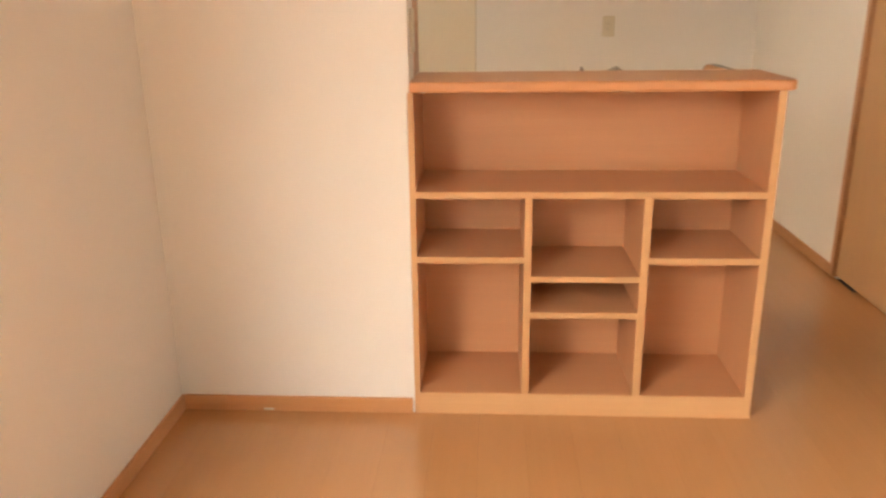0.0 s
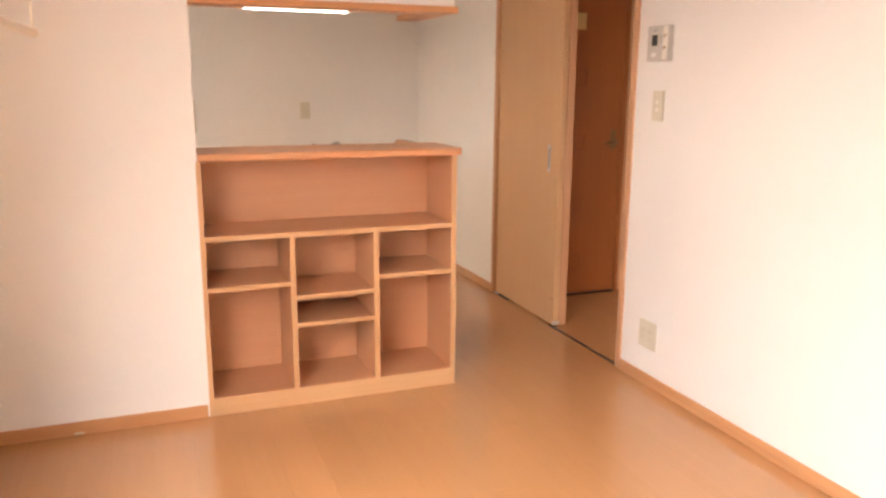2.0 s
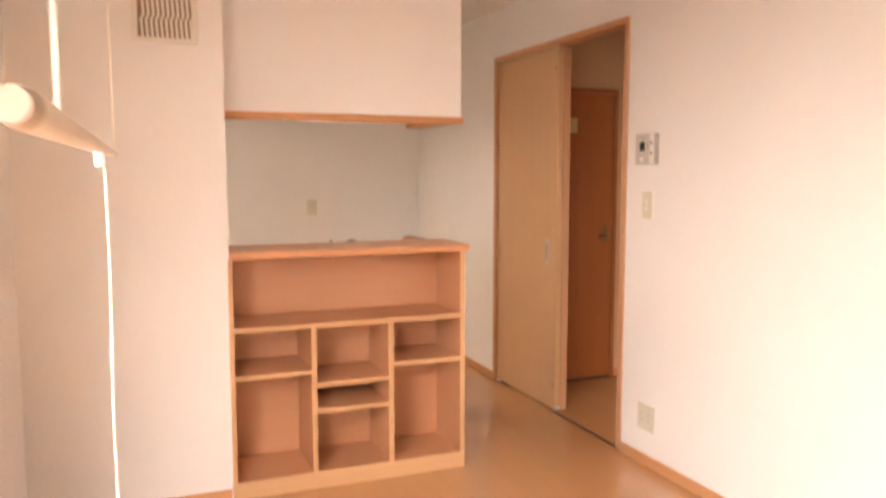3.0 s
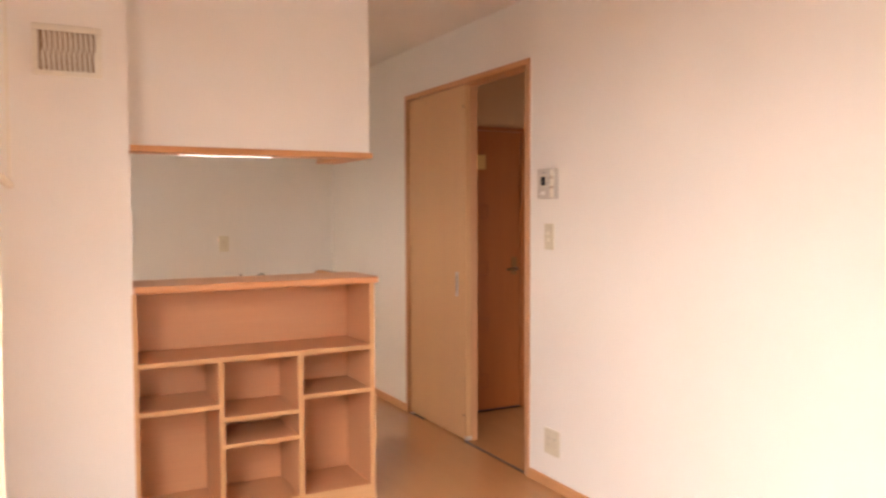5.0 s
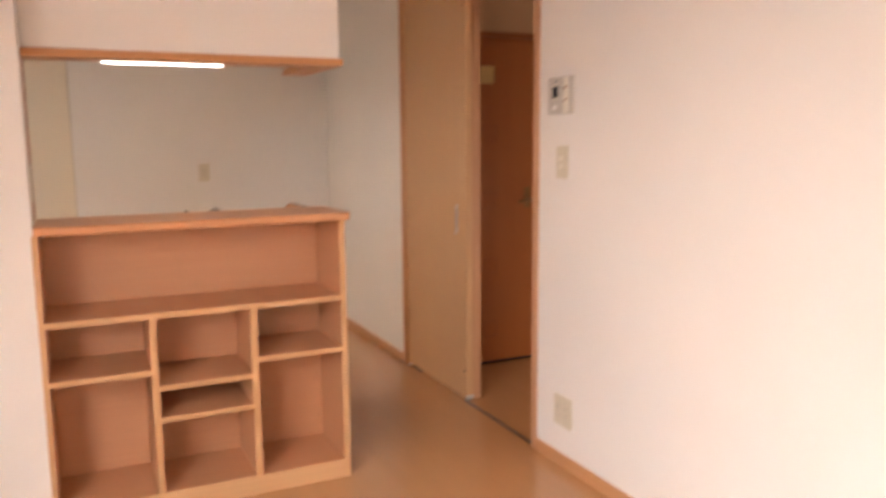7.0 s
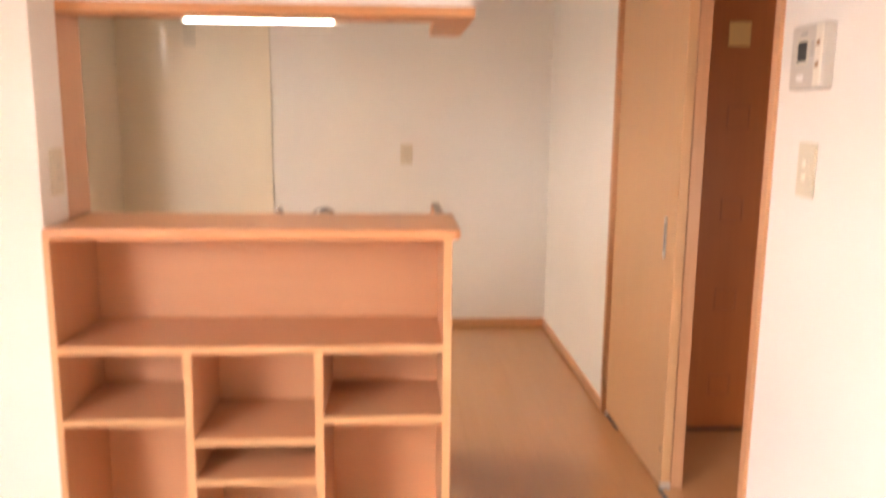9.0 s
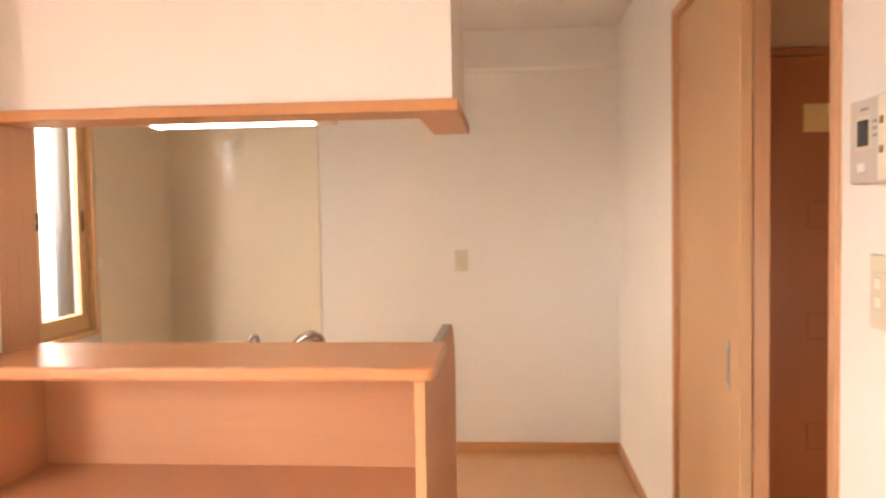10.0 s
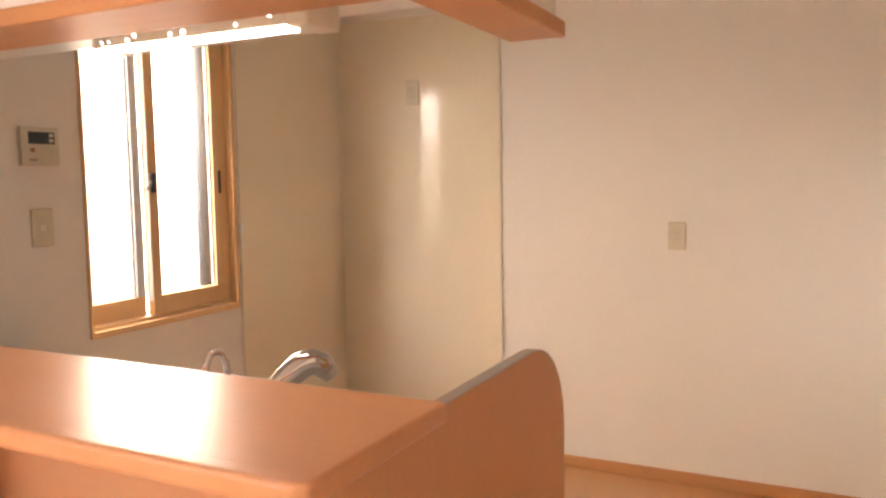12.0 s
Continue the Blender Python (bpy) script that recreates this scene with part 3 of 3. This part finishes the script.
head = part("spray_head", sp, M_CHROME, tap, smooth=True)
part("nozzle", rod(bmesh.new(), (0.658, 0.556, 0.964), (0.666, 0.563, 0.950), 0.0195, 0.017, 20), M_STEEL, head, "steel nozzle ring")
lv = bmesh.new()
tube(lv, [(0.506, 0.404, 0.945), (0.507, 0.406, 0.984), (0.509, 0.411, 1.000), (0.511, 0.418, 1.008), (0.514, 0.432, 1.009), (0.517, 0.441, 1.002), (0.519, 0.446, 0.984), (0.520, 0.449, 0.945)],
     [0.007, 0.0065, 0.006, 0.006, 0.006, 0.006, 0.0065, 0.007], 12)
part("loop_lever", lv, M_CHROME, tap, "chrome loop lever", True)

# ---- wall cabinet and lamp behind the soffit ----
cab = thing("wall_cabinet", (0.45, 0.45, 1.608), "pale wall cabinet hidden behind the hanging wall", "cabinet")
part("body", boxed(XL + 0.30, 0.964, 0.304, 0.612, 1.629, CEIL - 0.002), M_CREAM, cab)
part("bottom_panel", boxed(XL + 0.30, 0.964, 0.304, 0.614, 1.611, 1.629, 0.001), M_WHITE, cab)

lamp = thing("kitchen_lamp", (0.46, 0.48, 1.565), "lit white fluorescent lamp under the wall cabinet", "lamp")
part("housing", boxed(0.242, 0.682, 0.436, 0.525, 1.567, 1.608, 0.003, 2), M_CREAM, lamp, "cream housing with small light slots")
part("end_cap", boxed(0.682, 0.730, 0.434, 0.527, 1.564, 1.608, 0.006, 2), M_CREAM, lamp)
part("end_cap", boxed(0.228, 0.242, 0.434, 0.527, 1.564, 1.608, 0.004, 2), M_CREAM, lamp)
part("diffuser", boxed(0.248, 0.682, 0.440, 0.474, 1.561, 1.567, 0.002, 2), M_TUBE, lamp, "glowing white diffuser")
for x, z, r in ((0.255, 1.583, 0.0025), (0.275, 1.583, 0.002), (0.322, 1.582, 0.0042), (0.340, 1.589, 0.0040), (0.375, 1.596, 0.002),
                (0.428, 1.583, 0.0042), (0.438, 1.595, 0.0032), (0.458, 1.584, 0.0055), (0.578, 1.585, 0.0036), (0.650, 1.592, 0.0030)):
    part("light_slot", rod(bmesh.new(), (x, 0.4345, z - 0.008), (x, 0.4365, z - 0.008), r * 0.85, sides=12), M_HOLE, lamp, "small glowing vent hole")


# ---- plates, switches and wall controls ----
def wall_frame(face, u, z, lift=0.0):
    """Turns local (across, out, up) into world metres on a wall face."""
    if face == "east":
        return lambda a, o, b: Vector((XR - lift - o, u - a, z + b))
    if face == "west":
        return lambda a, o, b: Vector((XL + lift + o, u + a, z + b))
    if face == "north":
        return lambda a, o, b: Vector((u + a, YB - lift - o, z + b))
    return lambda a, o, b: Vector((0.0 + lift + o, u + a, z + b))


def face_box(fr_, a0, a1, o0, o1, b0, b1, bevel=0.0, seg=2):
    p, q = fr_(a0, o0, b0), fr_(a1, o1, b1)
    lo, hi = [min(p[k], q[k]) for k in range(3)], [max(p[k], q[k]) for k in range(3)]
    return boxed(lo[0], hi[0], lo[1], hi[1], lo[2], hi[2], bevel, seg)


def plate(name, face, u, z, w, h, keys, label, category, mat, lift=0.0, socket=False):
    f_ = wall_frame(face, u, z, lift)
    ob = thing(name, f_(0, 0, 0), label, category)
    part("cover", face_box(f_, -w / 2, w / 2, 0.0, 0.008, -h / 2, h / 2, 0.003, 2), mat, ob)
    cols = max(1, round(w / 0.07))
    for c in range(cols):
        a = (c - (cols - 1) / 2) * 0.046
        if cols == 1 or c == 0 or socket:
            ins = part("insert", face_box(f_, a - 0.0225, a + 0.0225, 0.008, 0.0092, -0.033, 0.033, 0.0005, 1), M_PLATEW, ob)
            for k in range(keys):
                b = (k - (keys - 1) / 2) * 0.030
                if socket:
                    for s_ in (-0.0062, 0.0062):
                        part("slot", face_box(f_, a + s_ - 0.001, a + s_ + 0.001, 0.0092, 0.0096, b - 0.0045, b + 0.0045), M_SLOT, ins)
                else:
                    part("key", face_box(f_, a - 0.008, a + 0.008, 0.0092, 0.0118, b - 0.009, b + 0.009, 0.001, 1), M_KEY, ins)
    return ob


plate("light_switch", "east", -0.257, 1.183, 0.070, 0.122, 2, "ivory double light switch on the white wall", "switch", M_PLATE)
plate("wall_outlet", "east", -0.284, 0.222, 0.116, 0.122, 2, "ivory double wall outlet above the baseboard", "outlet", M_PLATE, socket=True)
plate("wall_outlet", "west", -0.93, 0.228, 0.116, 0.122, 2, "ivory double wall outlet low on the white wall", "outlet", M_PLATE, socket=True)
plate("wall_outlet", "north", 0.924, 1.062, 0.072, 0.118, 2, "ivory wall outlet on the kitchen end wall", "outlet", M_PLATE, socket=True)
plate("wall_outlet", "north", -0.322, 1.728, 0.070, 0.120, 2, "ivory wall outlet high on the glossy kitchen panel", "outlet", M_PLATE, 0.004, True)
plate("light_switch", "west", 1.023, 1.177, 0.076, 0.120, 1, "ivory single switch beside the kitchen window", "switch", M_PLATE)
plate("wall_outlet", "stub", 0.094, 1.143, 0.070, 0.120, 2, "pale wall outlet beside the kitchen hatch", "outlet", M_PLATEW, socket=True)

f_ = wall_frame("east", -0.258, 1.428)
ic = thing("intercom", f_(0, 0, -0.069), "beige wall intercom with a small dark screen", "intercom")
part("body", face_box(f_, -0.068, 0.068, 0.0, 0.028, -0.069, 0.069, 0.005, 3), M_ICOM, ic)
part("bezel", face_box(f_, -0.039, 0.011, 0.028, 0.0295, -0.015, 0.039, 0.0005, 1), M_PLATEW, ic)
part("screen", face_box(f_, -0.033, 0.005, 0.0295, 0.0305, -0.009, 0.033, 0.0004, 1), M_SCREEN, ic, "small dark screen")
for k in range(3):
    part("speaker_slot", face_box(f_, 0.017, 0.031, 0.028, 0.0288, 0.004 + k * 0.011, 0.008 + k * 0.011), M_GREY, ic)
part("side_strip", face_box(f_, 0.038, 0.067, 0.028, 0.0305, -0.065, 0.065, 0.001, 1), M_CREAM, ic, "pale button strip")
for b in (0.027, -0.018):
    part("button", face_box(f_, 0.047, 0.059, 0.0305, 0.0335, b - 0.006, b + 0.006, 0.002, 2), M_BRASS, ic, "small round-cornered button")
part("talk_button", face_box(f_, -0.031, -0.004, 0.028, 0.0315, -0.051, -0.036, 0.002, 2), M_WHITE, ic, "white talk button")
part("nameplate", face_box(f_, -0.026, 0.000, 0.028, 0.0286, 0.048, 0.053), M_GREY, ic)

f_ = wall_frame("west", 1.024, 1.431)
hc = thing("heater_remote", f_(0, 0, -0.06), "beige water-heater control panel beside the window", "control panel")
part("body", face_box(f_, -0.066, 0.066, 0.0, 0.018, -0.060, 0.060, 0.004, 3), M_PLATEW, hc)
part("display", face_box(f_, -0.042, 0.050, 0.018, 0.0192, 0.008, 0.046, 0.0004, 1), M_SCREEN, hc, "dark display window")
for b in (0.020, 0.036):
    part("display_button", face_box(f_, 0.030, 0.044, 0.0192, 0.0205, b - 0.005, b + 0.005, 0.001, 1), M_PLATEW, hc)
part("power_button", face_box(f_, -0.038, -0.022, 0.018, 0.021, -0.018, -0.004, 0.002, 2), M_BRASS, hc)
part("button_row", face_box(f_, -0.004, 0.050, 0.018, 0.0205, -0.018, -0.004, 0.002, 1), M_PLATEW, hc)
part("button_row", face_box(f_, -0.004, 0.050, 0.018, 0.0205, -0.040, -0.026, 0.002, 1), M_PLATEW, hc)
part("nameplate", face_box(f_, -0.040, -0.014, 0.018, 0.0184, -0.044, -0.038), M_GREY, hc)

# ---- ventilation grille ----
vy = 0.006
vent = thing("wall_vent", (-0.2, vy, 1.808), "beige plastic wall vent with two rows of slanted slats", "vent")
vf = bmesh.new()
for a in ((-0.325, -0.091, 1.971, 1.993), (-0.325, -0.091, 1.806, 1.826), (-0.325, -0.303, 1.826, 1.971), (-0.113, -0.091, 1.826, 1.971)):
    box(vf, a[0], a[1], vy - 0.012, vy, a[2], a[3], 0.002, 1)
part("frame", vf, M_CREAM, vent)
part("backing", boxed(-0.303, -0.113, vy - 0.002, vy - 0.0005, 1.826, 1.971), M_VENTGAP, vent, "brown hollow behind the slats")
for k in range(11):
    x = -0.295 + k * 0.0174
    sl = bmesh.new()
    for z0, z1, dx0, dx1 in ((1.826, 1.890, 0.004, 0.0), (1.890, 1.907, 0.0, 0.009), (1.907, 1.971, 0.009, 0.005)):
        vs = [sl.verts.new((x + d + w, y, z)) for z, d in ((z0, dx0), (z1, dx1)) for y in (vy - 0.010, vy - 0.003) for w in (0.0, 0.0088)]
        for q in ((0, 1, 5, 4), (2, 3, 7, 6), (0, 2, 6, 4), (1, 3, 7, 5), (0, 1, 3, 2), (4, 5, 7, 6)):
            sl.faces.new([vs[i] for i in q])
    part("slat", sl, M_CREAM, vent)

# ---- air conditioner high on the outer wall ----
ac = thing("air_conditioner", (XL, -0.73, 1.945), "cream wall-mounted air conditioner above the living room", "air conditioner")
acb = bmesh.new()
prism(acb, [(XL + 0.001, 1.950), (XL + 0.130, 1.945), (XL + 0.190, 1.990), (XL + 0.205, 2.030), (XL + 0.205, 2.185), (XL + 0.185, 2.207), (XL + 0.001, 2.210)], "Y", -1.11, -0.30)
part("body", acb, M_CREAM, ac)
part("louvre_slot", prism(bmesh.new(), [(XL + 0.139, 1.948), (XL + 0.144, 1.944), (XL + 0.186, 1.977), (XL + 0.182, 1.983)], "Y", -1.04, -0.36), M_BLACK, ac, "dark air outlet")
part("flap", prism(bmesh.new(), [(XL + 0.150, 1.945), (XL + 0.172, 1.961), (XL + 0.170, 1.965), (XL + 0.148, 1.949)], "Y", -1.02, -0.38), M_WHITE, ac)
part("intake_seam", boxed(XL + 0.2045, XL + 0.2065, -1.09, -0.32, 2.045, 2.048), M_GREY, ac)
solo("junction_box", boxed(XL, XL + 0.032, -1.060, -0.945, 0.063, 0.138, 0.003, 2), M_CREAM, "small cream junction box on the baseboard", "junction box")
solo("wall_hook", boxed(XL, XL + 0.016, -0.400, -0.360, 1.800, 1.890, 0.004, 2), M_CREAM, "small cream wall holder under the air conditioner", "holder")

# ---- hanging laundry pole with its pull cord ----
pole = thing("laundry_pole", (-0.385, -1.8, 1.36), "white indoor laundry pole hanging from the ceiling on cords", "laundry pole")
pa, pb = Vector((-0.382, -2.804, 1.351)), Vector((-0.383, -0.930, 1.373))
along = (pb - pa).normalized()
part("pole", rod(bmesh.new(), pa + along * 0.02, pb - along * 0.02, 0.0088, sides=20), M_POLE, pole, smooth=False)
# Near cap is in shade; that shade is put into its darker beige.
part("end_cap", rod(bmesh.new(), pa - along * 0.004, pa + along * 0.024, 0.0070, 0.0090, 20), M_CAPSHADE, pole, "beige round end cap darkened with painted shade")
part("end_cap", rod(bmesh.new(), pb - along * 0.024, pb + along * 0.006, 0.0098, 0.0078, 20), M_POLE, pole, "cream round end cap")
far_hang = pb - along * 0.03
near_hang = pa + along * 0.20
part("hanging_cord", rod(bmesh.new(), far_hang, (far_hang.x, far_hang.y, CEIL), 0.0016, sides=8), M_CORD, pole)
part("hanging_strap", boxed(near_hang.x - 0.0016, near_hang.x + 0.0016, near_hang.y - 0.0010, near_hang.y + 0.0010, near_hang.z, CEIL, 0.0004), M_STRAP, pole, "flat cream hanging strap")
hk = pa + along * ((-1.966 + 2.804) / along.y)
part("cord_eye", rod(bmesh.new(), hk + Vector((0, 0, -0.026)), hk + Vector((0, 0, -0.004)), 0.006, 0.007, 14), M_WHITE, pole, "white cord eye")
n_ = 24
cordp = [(hk.x + 0.006 + 0.0015 * math.sin(k / n_ * 9.0), hk.y + 0.004 * math.sin(k / n_ * 7.0), hk.z - 0.024 - (hk.z - 0.66) * k / n_) for k in range(n_ + 1)]
part("pull_cord", tube(bmesh.new(), cordp, 0.0016, 8), M_CORD, pole, "pale twisted pull cord", True)
tip = Vector(cordp[-1])
part("cord_knob", tube(bmesh.new(), [tip + Vector((0, 0, 0.004)), tip, tip + Vector((0, 0, -0.012)), tip + Vector((0, 0, -0.034)), tip + Vector((0, 0, -0.038))], [0.003, 0.006, 0.0075, 0.0065, 0.003], 12), M_POLE, pole, "small cream cord knob", True)

# ---- floor planks ----
floor = solo("floor", boxed(XL - T, HALL_X1 + T, YS - T, YB + T, -0.10, -0.012), M_DARKGAP, "orange-brown glossy wooden plank floor", "floor", kind="structure")
PW, PL = 0.1365, 1.818


def plank_mesh(w, ln):
    g = 0.00012
    me = finish(boxed(g, w - g, g, ln - g, -0.012, 0.0), "plank", M_FLOOR, (w / 2, ln / 2, 0))
    return me


shared = {}
rows_ = [(XL, XR, YS, YB, 0.0), (XR, HALL_X1, HALL_Y0, HALL_Y1, 0.3)]
for xa, xb, ya, yb, ph in rows_:
    i, x = 0, xa
    while x < xb - 0.004:
        w = min(0.118 if x == XL else PW, xb - x)
        y = ya - PL * ((i * 0.37 + ph) % 1.0)
        while y < yb - 0.004:
            a, b = max(y, ya), min(y + PL, yb)
            if b - a > 0.01:
                key = (round(w, 3), round(b - a, 3))
                if key not in shared:
                    shared[key] = plank_mesh(w, b - a)
                pk = new("plank", shared[key])
                pk.parent = floor
                pk.location = Vector((x + w / 2, (a + b) / 2, 0)) - floor.location
            y += PL
        x += w
        i += 1
